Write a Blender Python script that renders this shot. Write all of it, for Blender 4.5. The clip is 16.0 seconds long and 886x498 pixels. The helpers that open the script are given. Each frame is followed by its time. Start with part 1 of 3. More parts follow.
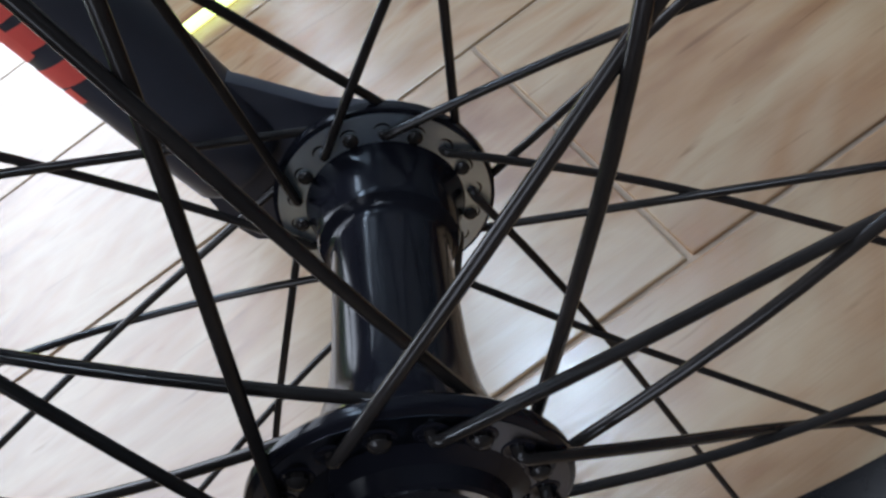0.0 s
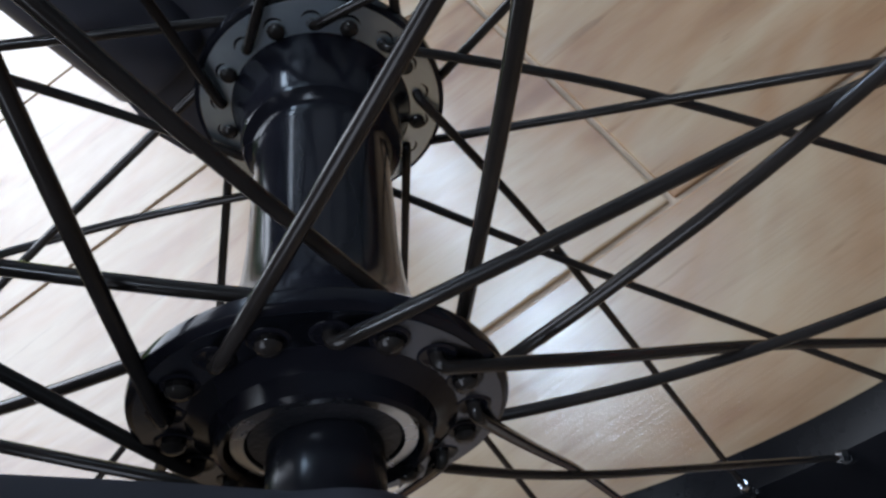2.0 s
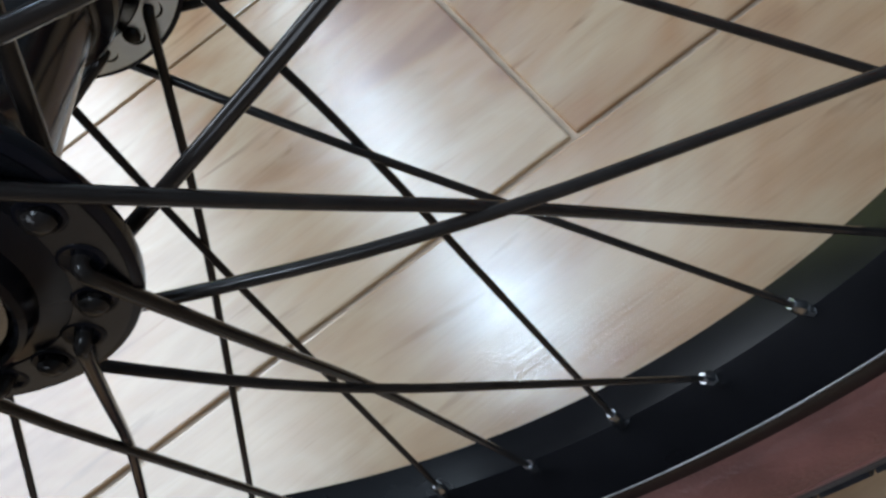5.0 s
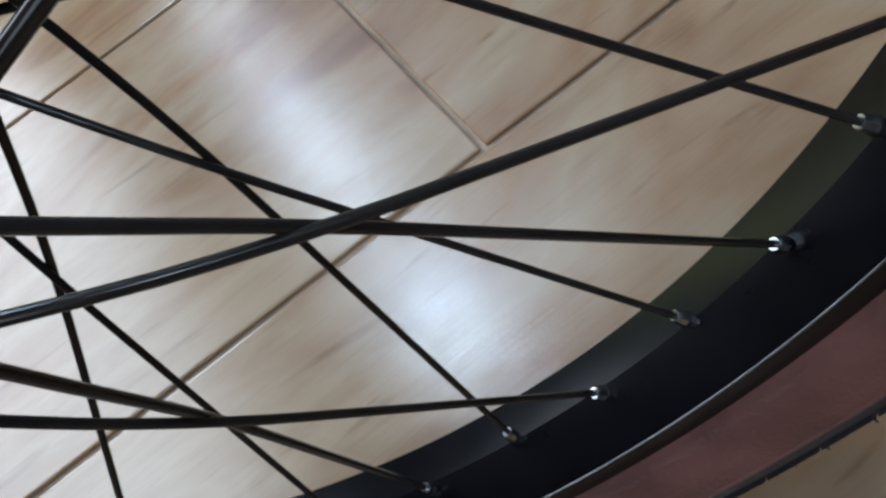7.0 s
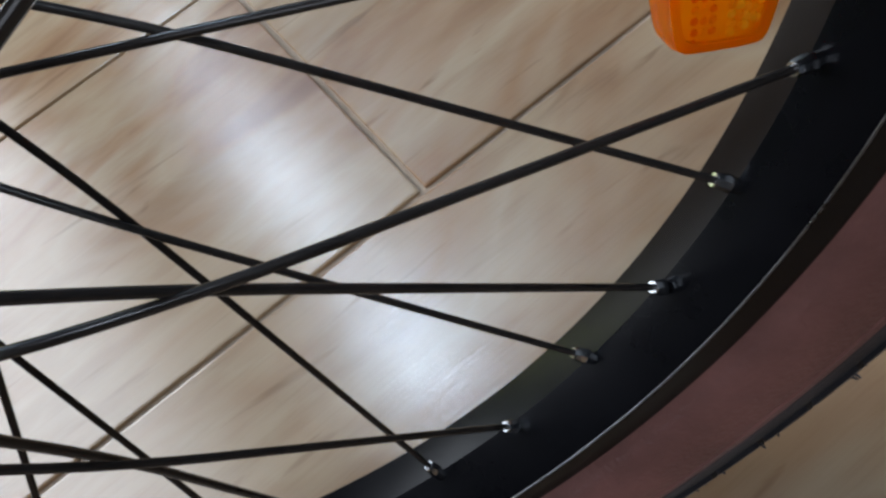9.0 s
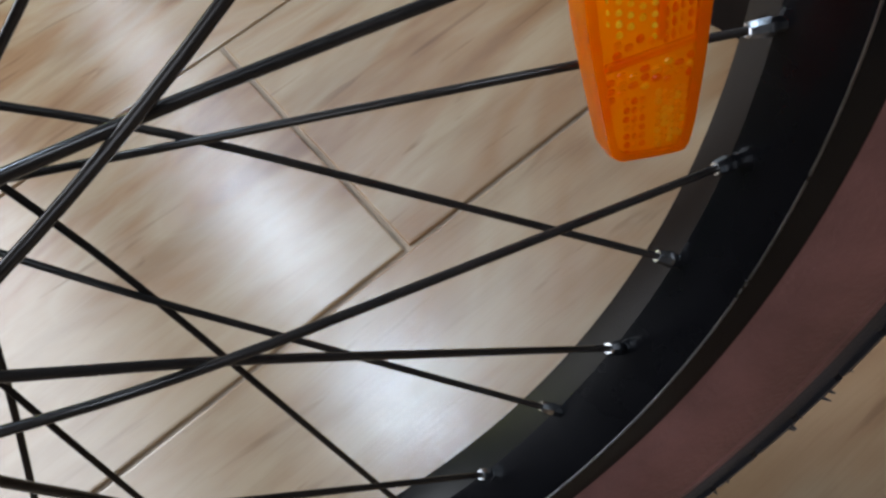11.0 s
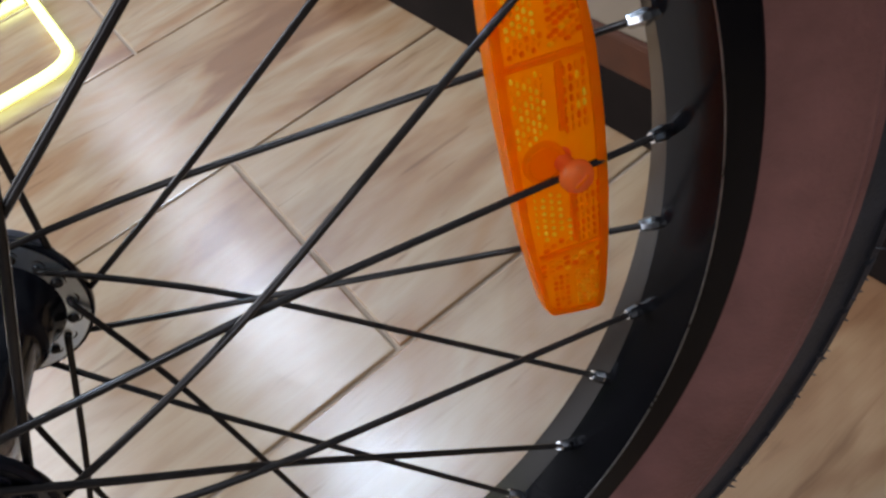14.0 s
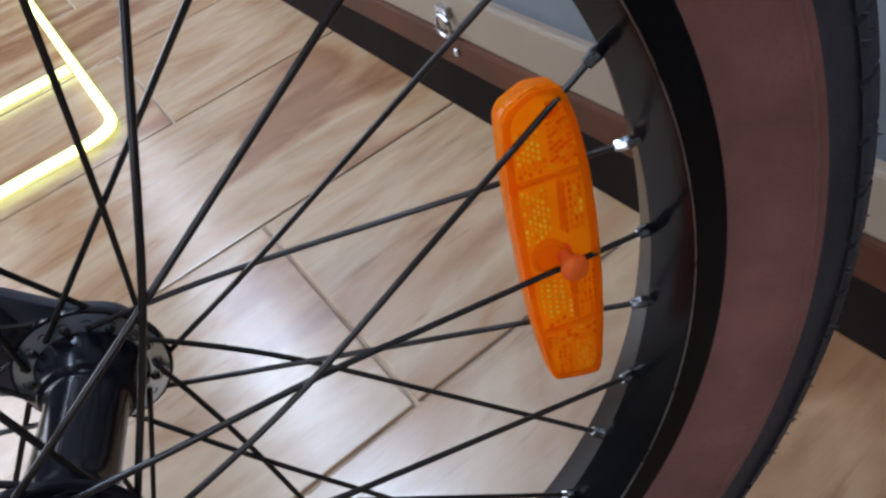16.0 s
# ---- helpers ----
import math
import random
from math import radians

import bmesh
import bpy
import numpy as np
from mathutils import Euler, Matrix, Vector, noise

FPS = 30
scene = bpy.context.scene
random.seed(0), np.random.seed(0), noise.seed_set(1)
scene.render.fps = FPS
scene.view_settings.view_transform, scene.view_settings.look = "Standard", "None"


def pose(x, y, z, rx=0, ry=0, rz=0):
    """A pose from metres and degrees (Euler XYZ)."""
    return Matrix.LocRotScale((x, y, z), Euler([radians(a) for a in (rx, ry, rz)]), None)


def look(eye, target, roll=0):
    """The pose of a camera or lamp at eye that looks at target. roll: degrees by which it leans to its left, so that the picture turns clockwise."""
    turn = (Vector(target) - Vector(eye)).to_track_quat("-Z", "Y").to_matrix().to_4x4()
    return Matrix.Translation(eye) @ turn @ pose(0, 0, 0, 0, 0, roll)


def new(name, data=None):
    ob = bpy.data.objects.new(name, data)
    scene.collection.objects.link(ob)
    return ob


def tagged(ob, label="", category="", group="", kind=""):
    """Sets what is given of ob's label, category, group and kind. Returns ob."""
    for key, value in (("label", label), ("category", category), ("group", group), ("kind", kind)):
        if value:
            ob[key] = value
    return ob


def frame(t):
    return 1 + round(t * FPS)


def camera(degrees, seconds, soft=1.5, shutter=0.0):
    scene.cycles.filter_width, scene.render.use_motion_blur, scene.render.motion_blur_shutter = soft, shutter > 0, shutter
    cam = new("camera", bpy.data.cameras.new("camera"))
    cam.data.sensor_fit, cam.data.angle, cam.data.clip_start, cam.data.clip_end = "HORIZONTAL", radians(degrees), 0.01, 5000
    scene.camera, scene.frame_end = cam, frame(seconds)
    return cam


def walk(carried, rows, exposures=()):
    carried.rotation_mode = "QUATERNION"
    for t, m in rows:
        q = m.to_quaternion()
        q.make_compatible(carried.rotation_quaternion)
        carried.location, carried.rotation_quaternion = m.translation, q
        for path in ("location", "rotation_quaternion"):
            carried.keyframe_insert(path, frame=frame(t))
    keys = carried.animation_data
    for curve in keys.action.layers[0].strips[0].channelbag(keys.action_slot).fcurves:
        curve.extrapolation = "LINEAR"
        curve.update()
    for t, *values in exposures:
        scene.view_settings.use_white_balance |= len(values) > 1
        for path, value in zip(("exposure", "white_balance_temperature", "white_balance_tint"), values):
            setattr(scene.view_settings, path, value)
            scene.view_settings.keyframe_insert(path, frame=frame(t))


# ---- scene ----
cam = camera(66.18, 16.0, soft=2.6)
PATH = [
    (0.0, pose(0.0197, -0.0780, 0.3606, 33.37, 23.26, -28.15)),
    (0.5, pose(0.0183, -0.0786, 0.3591, 32.78, 22.45, -27.69)),
    (1.0, pose(0.0172, -0.0799, 0.3540, 32.01, 22.74, -27.73)),
    (1.5, pose(0.0173, -0.0800, 0.3489, 31.20, 22.69, -28.12)),
    (2.0, pose(0.0217, -0.0804, 0.3411, 29.90, 22.54, -28.32)),
    (2.5, pose(0.0234, -0.0816, 0.3320, 28.97, 21.97, -29.37)),
    (3.0, pose(0.0233, -0.0825, 0.3275, 28.75, 21.92, -29.68)),
    (3.5, pose(0.0251, -0.0843, 0.3195, 28.07, 21.10, -29.98)),
    (4.0, pose(0.0275, -0.0883, 0.3113, 27.37, 20.78, -30.62)),
    (4.5, pose(0.0332, -0.0903, 0.3024, 26.46, 19.95, -31.19)),
    (4.7, pose(0.0372, -0.0960, 0.3026, 26.84, 20.90, -31.00)),
    (6.8, pose(0.0531, -0.1032, 0.2903, 27.13, 17.10, -33.50)),
    (7.0, pose(0.0559, -0.1027, 0.2912, 26.84, 16.96, -34.41)),
    (7.5, pose(0.0601, -0.1056, 0.2908, 27.03, 15.93, -34.87)),
    (8.0, pose(0.0638, -0.1087, 0.2923, 27.34, 15.54, -35.50)),
    (8.5, pose(0.0681, -0.1126, 0.2951, 27.86, 15.15, -36.15)),
    (9.0, pose(0.0703, -0.1163, 0.3008, 28.91, 15.12, -36.36)),
    (11.3, pose(0.0746, -0.1280, 0.3283, 32.95, 13.79, -37.08)),
    (11.5, pose(0.0759, -0.1298, 0.3323, 33.27, 13.62, -37.21)),
    (12.0, pose(0.0753, -0.1326, 0.3402, 34.14, 13.33, -37.14)),
    (12.5, pose(0.0752, -0.1373, 0.3493, 35.30, 13.16, -36.86)),
    (13.0, pose(0.0744, -0.1403, 0.3581, 35.91, 12.77, -37.26)),
    (13.5, pose(0.0732, -0.1470, 0.3691, 37.67, 13.06, -36.93)),
    (14.0, pose(0.0731, -0.1497, 0.3811, 38.72, 13.06, -37.53)),
    (14.5, pose(0.0719, -0.1553, 0.3898, 39.87, 13.42, -36.79)),
    (15.0, pose(0.0668, -0.1603, 0.4041, 41.53, 13.43, -36.40)),
    (15.5, pose(0.0664, -0.1627, 0.4091, 42.42, 13.26, -36.59)),
    (16.0, pose(0.0644, -0.1683, 0.4175, 43.39, 13.40, -36.40)),
]
# exposures of the film
walk(cam, PATH, exposures=[(0.0, 0.14, 6300, 15), (3.0, 0.29, 6400, 14), (4.0, 0.46, 6500, 11), (4.5, 0.46, 6450, 11), (7.0, 0.16, 6250, 12), (8.5, 0.13, 6480, 14),
                           (11.5, 0.18, 6820, 15), (13.0, 0.27, 6850, 18), (14.5, 0.33, 6700, 19), (16.0, 0.35, 6400, 20)])

# ---------------------------------------------------------------- light
HUB_H = 0.2565           # height of the front axle over the floor
ROOM = (-0.95, 0.357, -2.2, 6.4, 2.7)   # x0, x1, y0, y1, ceiling

world = bpy.data.worlds.new("sky")
scene.world = world
world.use_nodes = True
wn = world.node_tree.nodes
sky = wn.new("ShaderNodeTexSky")
sky.sky_type, sky.sun_disc = "NISHITA", False
sky.sun_elevation, sky.sun_rotation = radians(40), radians(200)
wn["Background"].inputs["Strength"].default_value = 0.1
world.node_tree.links.new(sky.outputs["Color"], wn["Background"].inputs["Color"])


def area_lamp(name, m, sx, sy, watts, colour):
    lamp = bpy.data.lights.new(name, "AREA")
    lamp.shape, lamp.size, lamp.size_y = "RECTANGLE", sx, sy
    lamp.energy, lamp.color = watts, colour
    ob = new(name, lamp)
    ob.matrix_world = m
    return ob


# daylight in the opening of the unseen shop window, set by the floor's glare
WY0, WY1, WZ0, WZ1 = 0.45, 3.5, 0.38, 2.2
area_lamp("window_daylight", look((ROOM[0] - 0.02, (WY0 + WY1) / 2, (WZ0 + WZ1) / 2), (3, (WY0 + WY1) / 2, (WZ0 + WZ1) / 2)), WY1 - WY0, WZ1 - WZ0, 84, (0.83, 0.92, 1.0))
# and in a second, smaller one farther south, unseen, added to light the near side
VY0, VY1, VZ0, VZ1 = -1.7, -0.55, 0.75, 2.5
area_lamp("window_daylight", look((ROOM[0] - 0.02, (VY0 + VY1) / 2, (VZ0 + VZ1) / 2), (3, (VY0 + VY1) / 2, (VZ0 + VZ1) / 2)), VY1 - VY0, VZ1 - VZ0, 15, (0.80, 0.90, 1.0))
# cool ceiling panels: x, y, width, length, watts
# the third is unseen, added to brighten the wheel's near side
PANELS = ((0.015, 1.34, 0.32, 0.42, 11), (0.0, 2.68, 0.24, 1.15, 10.5), (0.1, -1.1, 0.34, 0.80, 4), (-0.03, 4.75, 0.05, 2.3, 2.4), (0.13, 4.75, 0.05, 2.3, 2.4))
for px, py, sx, sy, watts in PANELS:
    area_lamp("panel_light", look((px, py, 2.63), (px, py + 0.0001, 0)), sx, sy, watts, (0.47, 0.73, 1.0))

# ---------------------------------------------------------------- materials


def material(name, colour, rough=0.5, metal=0.0, coat=0.0):
    mat = bpy.data.materials.new(name)
    mat.use_nodes = True
    nt = mat.node_tree
    b = nt.nodes["Principled BSDF"]
    b.inputs["Base Color"].default_value = (*colour, 1)
    b.inputs["Roughness"].default_value = rough
    b.inputs["Metallic"].default_value = metal
    b.inputs["Coat Weight"].default_value = coat
    return mat, nt, b


def node(nt, kind, **inputs):
    n = nt.nodes.new(kind)
    for key, value in inputs.items():
        n.inputs[key.replace("_", " ")].default_value = value
    return n


def ramp(nt, source, stops):
    r = nt.nodes.new("ShaderNodeValToRGB")
    while len(r.color_ramp.elements) < len(stops):
        r.color_ramp.elements.new(0.5)
    for e, (p, c) in zip(r.color_ramp.elements, stops):
        e.position, e.color = p, (*c, 1)
    nt.links.new(source, r.inputs["Fac"])
    return r


def worn(name, colour, rough, metal=0.0, coat=0.0, scale=60.0, spread=0.25, bump=0.05, bump_scale=400.0, rough_spread=0.12, spec=0.5):
    """A surface whose colour and gloss vary at two scales, with a fine relief."""
    mat, nt, b = material(name, colour, rough, metal, coat)
    b.inputs["Specular IOR Level"].default_value = spec
    tc = nt.nodes.new("ShaderNodeTexCoord")
    big = node(nt, "ShaderNodeTexNoise", Scale=scale, Detail=5.0, Roughness=0.6)
    fine = node(nt, "ShaderNodeTexNoise", Scale=bump_scale, Detail=3.0)
    for n in (big, fine):
        nt.links.new(tc.outputs["Object"], n.inputs["Vector"])
    lo = tuple(c * (1 - spread) for c in colour)
    hi = tuple(min(1.0, c * (1 + spread)) for c in colour)
    r = ramp(nt, big.outputs["Fac"], ((0.3, lo), (0.7, hi)))
    nt.links.new(r.outputs["Color"], b.inputs["Base Color"])
    mr = nt.nodes.new("ShaderNodeMapRange")
    mr.inputs["To Min"].default_value = max(0.02, rough - rough_spread)
    mr.inputs["To Max"].default_value = min(1.0, rough + rough_spread)
    nt.links.new(big.outputs["Fac"], mr.inputs["Value"])
    nt.links.new(mr.outputs["Result"], b.inputs["Roughness"])
    if bump:
        bp = node(nt, "ShaderNodeBump", Strength=bump, Distance=0.001)
        nt.links.new(fine.outputs["Fac"], bp.inputs["Height"])
        nt.links.new(bp.outputs["Normal"], b.inputs["Normal"])
    return mat


def wood_tile():
    """Glazed wood-look porcelain: long streaks along x, different on every tile."""
    mat, nt, b = material("wood_look_porcelain", (0.45, 0.35, 0.26), 0.28)
    tc = nt.nodes.new("ShaderNodeTexCoord")
    info = nt.nodes.new("ShaderNodeObjectInfo")
    shift = nt.nodes.new("ShaderNodeVectorMath")
    shift.operation = "MULTIPLY_ADD"
    nt.links.new(info.outputs["Random"], shift.inputs[0])
    shift.inputs[1].default_value = (37.0, 19.0, 11.0)
    nt.links.new(tc.outputs["Object"], shift.inputs[2])

    def streak(sx, sy, scale, detail, rough, twist):
        mp = nt.nodes.new("ShaderNodeMapping")
        mp.inputs["Scale"].default_value = (sx, sy, 1)
        mp.inputs["Rotation"].default_value = (0, 0, radians(twist))
        nt.links.new(shift.outputs[0], mp.inputs["Vector"])
        n = node(nt, "ShaderNodeTexNoise", Scale=scale, Detail=detail, Roughness=rough, Distortion=0.6)
        nt.links.new(mp.outputs["Vector"], n.inputs["Vector"])
        return n
    broad = streak(1.0, 2.6, 3.2, 4.0, 0.55, 8)
    mid = streak(1.0, 4.5, 8.0, 4.0, 0.5, -3)
    grain = streak(1.0, 22.0, 26.0, 5.0, 0.6, 2)
    base = ramp(nt, broad.outputs["Fac"], ((0.36, (0.240, 0.123, 0.061)), (0.45, (0.352, 0.217, 0.118)), (0.53, (0.402, 0.293, 0.182)), (0.65, (0.322, 0.185, 0.094))))
    veins = ramp(nt, mid.outputs["Fac"], ((0.32, (0.64, 0.54, 0.46)), (0.56, (1, 1, 1))))
    lines = ramp(nt, grain.outputs["Fac"], ((0.34, (0.80, 0.77, 0.74)), (0.52, (1, 1, 1))))
    dash = streak(1.0, 8.0, 11.0, 3.0, 0.5, 3)
    dashes = ramp(nt, dash.outputs["Fac"], ((0.27, (0.38, 0.28, 0.22)), (0.37, (1, 1, 1))))
    col = base.outputs["Color"]
    for other, amount in ((veins, 0.45), (lines, 0.28), (dashes, 0.45)):
        mx = nt.nodes.new("ShaderNodeMix")
        mx.data_type, mx.blend_type = "RGBA", "MULTIPLY"
        mx.inputs["Factor"].default_value = amount
        nt.links.new(col, mx.inputs["A"])
        nt.links.new(other.outputs["Color"], mx.inputs["B"])
        col = mx.outputs["Result"]
    nt.links.new(col, b.inputs["Base Color"])
    mr = nt.nodes.new("ShaderNodeMapRange")
    mr.inputs["To Min"].default_value, mr.inputs["To Max"].default_value = 0.15, 0.24
    nt.links.new(mid.outputs["Fac"], mr.inputs["Value"])
    nt.links.new(mr.outputs["Result"], b.inputs["Roughness"])
    b.inputs["Specular IOR Level"].default_value = 0.9
    bp = node(nt, "ShaderNodeBump", Strength=0.22, Distance=0.0006)
    nt.links.new(grain.outputs["Fac"], bp.inputs["Height"])
    nt.links.new(bp.outputs["Normal"], b.inputs["Normal"])
    return mat


M_TILE = wood_tile()
M_GROUT = worn("grout", (0.36, 0.275, 0.20), 0.75, scale=30, bump_scale=900)
M_PLASTER = worn("white_plaster", (0.74, 0.72, 0.69), 0.85, scale=3, spread=0.06, bump_scale=120)
M_BLACK = worn("gloss_black_paint", (0.015, 0.015, 0.019), 0.22, scale=40, bump=0.02, rough_spread=0.06, spec=0.28)
M_HUB = worn("gloss_black_hub", (0.010, 0.010, 0.014), 0.15, scale=50, bump=0.0, rough_spread=0.03, spec=0.2)
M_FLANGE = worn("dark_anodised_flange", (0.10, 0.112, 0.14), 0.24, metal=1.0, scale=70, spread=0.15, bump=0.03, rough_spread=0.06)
# far flange face: brighter, bluer copy of the metal for the light it reflects
M_FLANGE_LIT = worn("lit_flange_copy", (0.72, 0.82, 0.95), 0.33, metal=1.0, scale=70, spread=0.15, bump=0.03, rough_spread=0.06)
M_FORK = worn("black_painted_steel", (0.048, 0.049, 0.062), 0.4, scale=25, bump=0.03, rough_spread=0.08)
M_SPOKE = worn("black_steel_spoke", (0.024, 0.020, 0.018), 0.16, scale=90, bump=0.02, rough_spread=0.05, spec=0.32)
M_RIM = worn("black_rim_paint", (0.004, 0.004, 0.005), 0.2, scale=30, bump=0.02, rough_spread=0.05, spec=0.13)
M_NIPPLE = worn("nickel_nipple", (0.56, 0.57, 0.59), 0.16, metal=1.0, scale=300, spread=0.2)
M_EDGE = worn("rim_edge_line", (0.22, 0.22, 0.23), 0.3, metal=1.0, scale=80, spread=0.5)
M_STEEL = worn("ground_steel", (0.42, 0.43, 0.45), 0.26, metal=1.0, scale=200, spread=0.2)
M_GUM = worn("brown_tyre_wall", (0.178, 0.073, 0.062), 0.4, scale=30, spread=0.28, bump=0.4, bump_scale=600)
M_TREAD = worn("black_tyre_rubber", (0.036, 0.034, 0.038), 0.5, scale=60, spread=0.3, bump=0.3, bump_scale=900, spec=0.3)
M_DECAL = worn("red_decal", (1.0, 0.13, 0.10), 0.5, scale=80, spread=0.1, bump=0.02)
M_KICK = worn("dark_plinth", (0.011, 0.008, 0.007), 0.8, scale=12, spread=0.3, spec=0.05)
M_TIMBER = worn("brown_painted_timber", (0.062, 0.021, 0.010), 0.55, scale=14, spread=0.35, bump=0.15, spec=0.2)
M_CREAM = worn("cream_rail", (0.210, 0.166, 0.122), 0.5, scale=10, spread=0.08)
M_GREEN_BOUNCE = worn("green_bounce_wall", (0.14, 0.30, 0.035), 0.5, scale=3, spread=0.12)
# unseen ceiling and walls, darkened so rim and hub have little to reflect
M_CEILING = worn("dark_ceiling_surround", (0.13, 0.13, 0.135), 0.85, scale=3, spread=0.1)
M_DARKWALL = worn("dark_surround", (0.05, 0.047, 0.045), 0.8, scale=3, spread=0.1)
M_GREY = worn("blue_grey_panel", (0.08, 0.10, 0.115), 0.35, scale=8, spread=0.25)


def clear_plastic(name, dark, light, rough, spec, through_share, scale=140.0, per_cell=False):
    """Clear coloured acrylic that lets light through; its tint varies in the moulding, or from prism to prism."""
    mat, nt, b = material(name, dark, rough)
    if per_cell:
        source = nt.nodes.new("ShaderNodeNewGeometry").outputs["Random Per Island"]
    else:
        tc = nt.nodes.new("ShaderNodeTexCoord")
        n = node(nt, "ShaderNodeTexNoise", Scale=scale, Detail=3.0)
        nt.links.new(tc.outputs["Object"], n.inputs["Vector"])
        source = n.outputs["Fac"]
    r = ramp(nt, source, ((0.25, dark), (0.75, light)))
    nt.links.new(r.outputs["Color"], b.inputs["Base Color"])
    b.inputs["Specular IOR Level"].default_value = spec
    tr = nt.nodes.new("ShaderNodeBsdfTranslucent")
    nt.links.new(r.outputs["Color"], tr.inputs["Color"])
    mix = nt.nodes.new("ShaderNodeMixShader")
    mix.inputs["Fac"].default_value = through_share
    nt.links.new(b.outputs["BSDF"], mix.inputs[1])
    nt.links.new(tr.outputs["BSDF"], mix.inputs[2])
    nt.links.new(mix.outputs["Shader"], nt.nodes["Material Output"].inputs["Surface"])
    return mat


M_ORANGE = clear_plastic("orange_plastic", (1.0, 0.38, 0.0), (1.0, 0.48, 0.0), 0.10, 0.5, 0.78)
M_PRISM = clear_plastic("orange_prism_cells", (0.92, 0.24, 0.0), (1.0, 0.42, 0.0), 0.12, 0.4, 0.7, per_cell=True)
# glints of the prisms are put into the colour: a dim gold, a bright yellow
M_GLINT_DIM = clear_plastic("faint_glint_cells", (1.0, 0.42, 0.0), (1.0, 0.58, 0.01), 0.10, 0.5, 0.55, per_cell=True)
M_GLINT = clear_plastic("painted_glint_cells", (1.0, 0.74, 0.02), (1.0, 0.92, 0.06), 0.10, 0.35, 0.6, per_cell=True)
M_CLIP = clear_plastic("orange_clip_plastic", (1.0, 0.28, 0.05), (1.0, 0.36, 0.08), 0.16, 0.45, 0.7)


def glowing(name, colour, strength):
    mat, nt, b = material(name, colour, 0.4)
    b.inputs["Emission Color"].default_value = (*colour, 1)
    b.inputs["Emission Strength"].default_value = strength
    return mat


M_NEON = glowing("neon_tube", (0.80, 1.0, 0.36), 1.9)
M_LAMP = glowing("led_diffuser", (0.84, 0.92, 1.0), 8.0)

# ---------------------------------------------------------------- mesh helpers


def part(name, bm, mat, parent=None, label="", smooth=False):
    """Links a bmesh as one mesh object, under a thing or a part when one is given."""
    bmesh.ops.recalc_face_normals(bm, faces=bm.faces)
    me = bpy.data.meshes.new(name)
    bm.to_mesh(me)
    bm.free()
    for m in (mat if isinstance(mat, (list, tuple)) else (mat,)):
        me.materials.append(m)
    if smooth:
        me.polygons.foreach_set("use_smooth", [True] * len(me.polygons))
        if smooth is not True:
            me.set_sharp_from_angle(angle=radians(smooth))
    ob = new(name, me)
    if parent is not None:
        ob.parent = parent
    if label:
        ob["label"] = label
    return ob


def box(x0, x1, y0, y1, z0, z1, bevel=0.0, seg=1, bm=None):
    own = bm is None
    bm = bm or bmesh.new()
    got = bmesh.ops.create_cube(bm, size=1.0)
    bmesh.ops.scale(bm, vec=(x1 - x0, y1 - y0, z1 - z0), verts=got["verts"])
    bmesh.ops.translate(bm, vec=((x0 + x1) / 2, (y0 + y1) / 2, (z0 + z1) / 2), verts=got["verts"])
    if bevel and own:
        bmesh.ops.bevel(bm, geom=bm.edges[:], offset=bevel, segments=seg, affect="EDGES", profile=0.6)
    return bm


def tube(points, radii, sides=8, bm=None, caps=True):
    """A round bar along points, with a radius at each."""
    bm = bm or bmesh.new()
    pts = [Vector(p) for p in points]
    if not isinstance(radii, (list, tuple)):
        radii = [radii] * len(pts)
    rings, normal = [], None
    for i, p in enumerate(pts):
        d = (pts[min(i + 1, len(pts) - 1)] - pts[max(i - 1, 0)]).normalized()
        if normal is None:
            normal = d.orthogonal().normalized()
        normal = (normal - d * normal.dot(d)).normalized()
        side = d.cross(normal)
        rings.append([bm.verts.new(p + (normal * math.cos(a) + side * math.sin(a)) * radii[i])
                      for a in (2 * math.pi * k / sides for k in range(sides))])
    for a, b in zip(rings, rings[1:]):
        for k in range(sides):
            bm.faces.new((a[k], a[(k + 1) % sides], b[(k + 1) % sides], b[k]))
    if caps:
        bm.faces.new(rings[0][::-1])
        bm.faces.new(rings[-1])
    return bm


def lathe(profile, steps, closed=False, bm=None, a0=0.0, a1=2 * math.pi):
    """Turns a profile of (radius, y) about the y axis."""
    bm = bm or bmesh.new()
    full = abs(a1 - a0) > 6.28
    count = steps if full else steps + 1
    rings = []
    for i in range(count):
        a = a0 + (a1 - a0) * i / steps
        rings.append([bm.verts.new((r * math.cos(a), y, r * math.sin(a))) for r, y in profile])
    pairs = list(zip(rings, rings[1:])) + ([(rings[-1], rings[0])] if full else [])
    n = len(profile)
    for a, b in pairs:
        for k in range(n if closed else n - 1):
            bm.faces.new((a[k], a[(k + 1) % n], b[(k + 1) % n], b[k]))
    if closed and not full:
        bm.faces.new(rings[0])
        bm.faces.new(rings[-1][::-1])
    return bm


def plate(outline, y0, y1, bevel=0.0):
    """A flat plate in the x-z plane with the outline given, from y0 to y1."""
    bm = bmesh.new()
    vs = [bm.verts.new((x, y0, z)) for x, z in outline]
    f = bm.faces.new(vs)
    got = bmesh.ops.extrude_face_region(bm, geom=[f])
    bmesh.ops.translate(bm, vec=(0, y1 - y0, 0), verts=[g for g in got["geom"] if isinstance(g, bmesh.types.BMVert)])
    if bevel:
        edges = [e for e in bm.edges if abs(e.verts[0].co.y - e.verts[1].co.y) < 1e-7]
        bmesh.ops.bevel(bm, geom=edges, offset=bevel, segments=2, affect="EDGES", profile=0.6)
    return bm


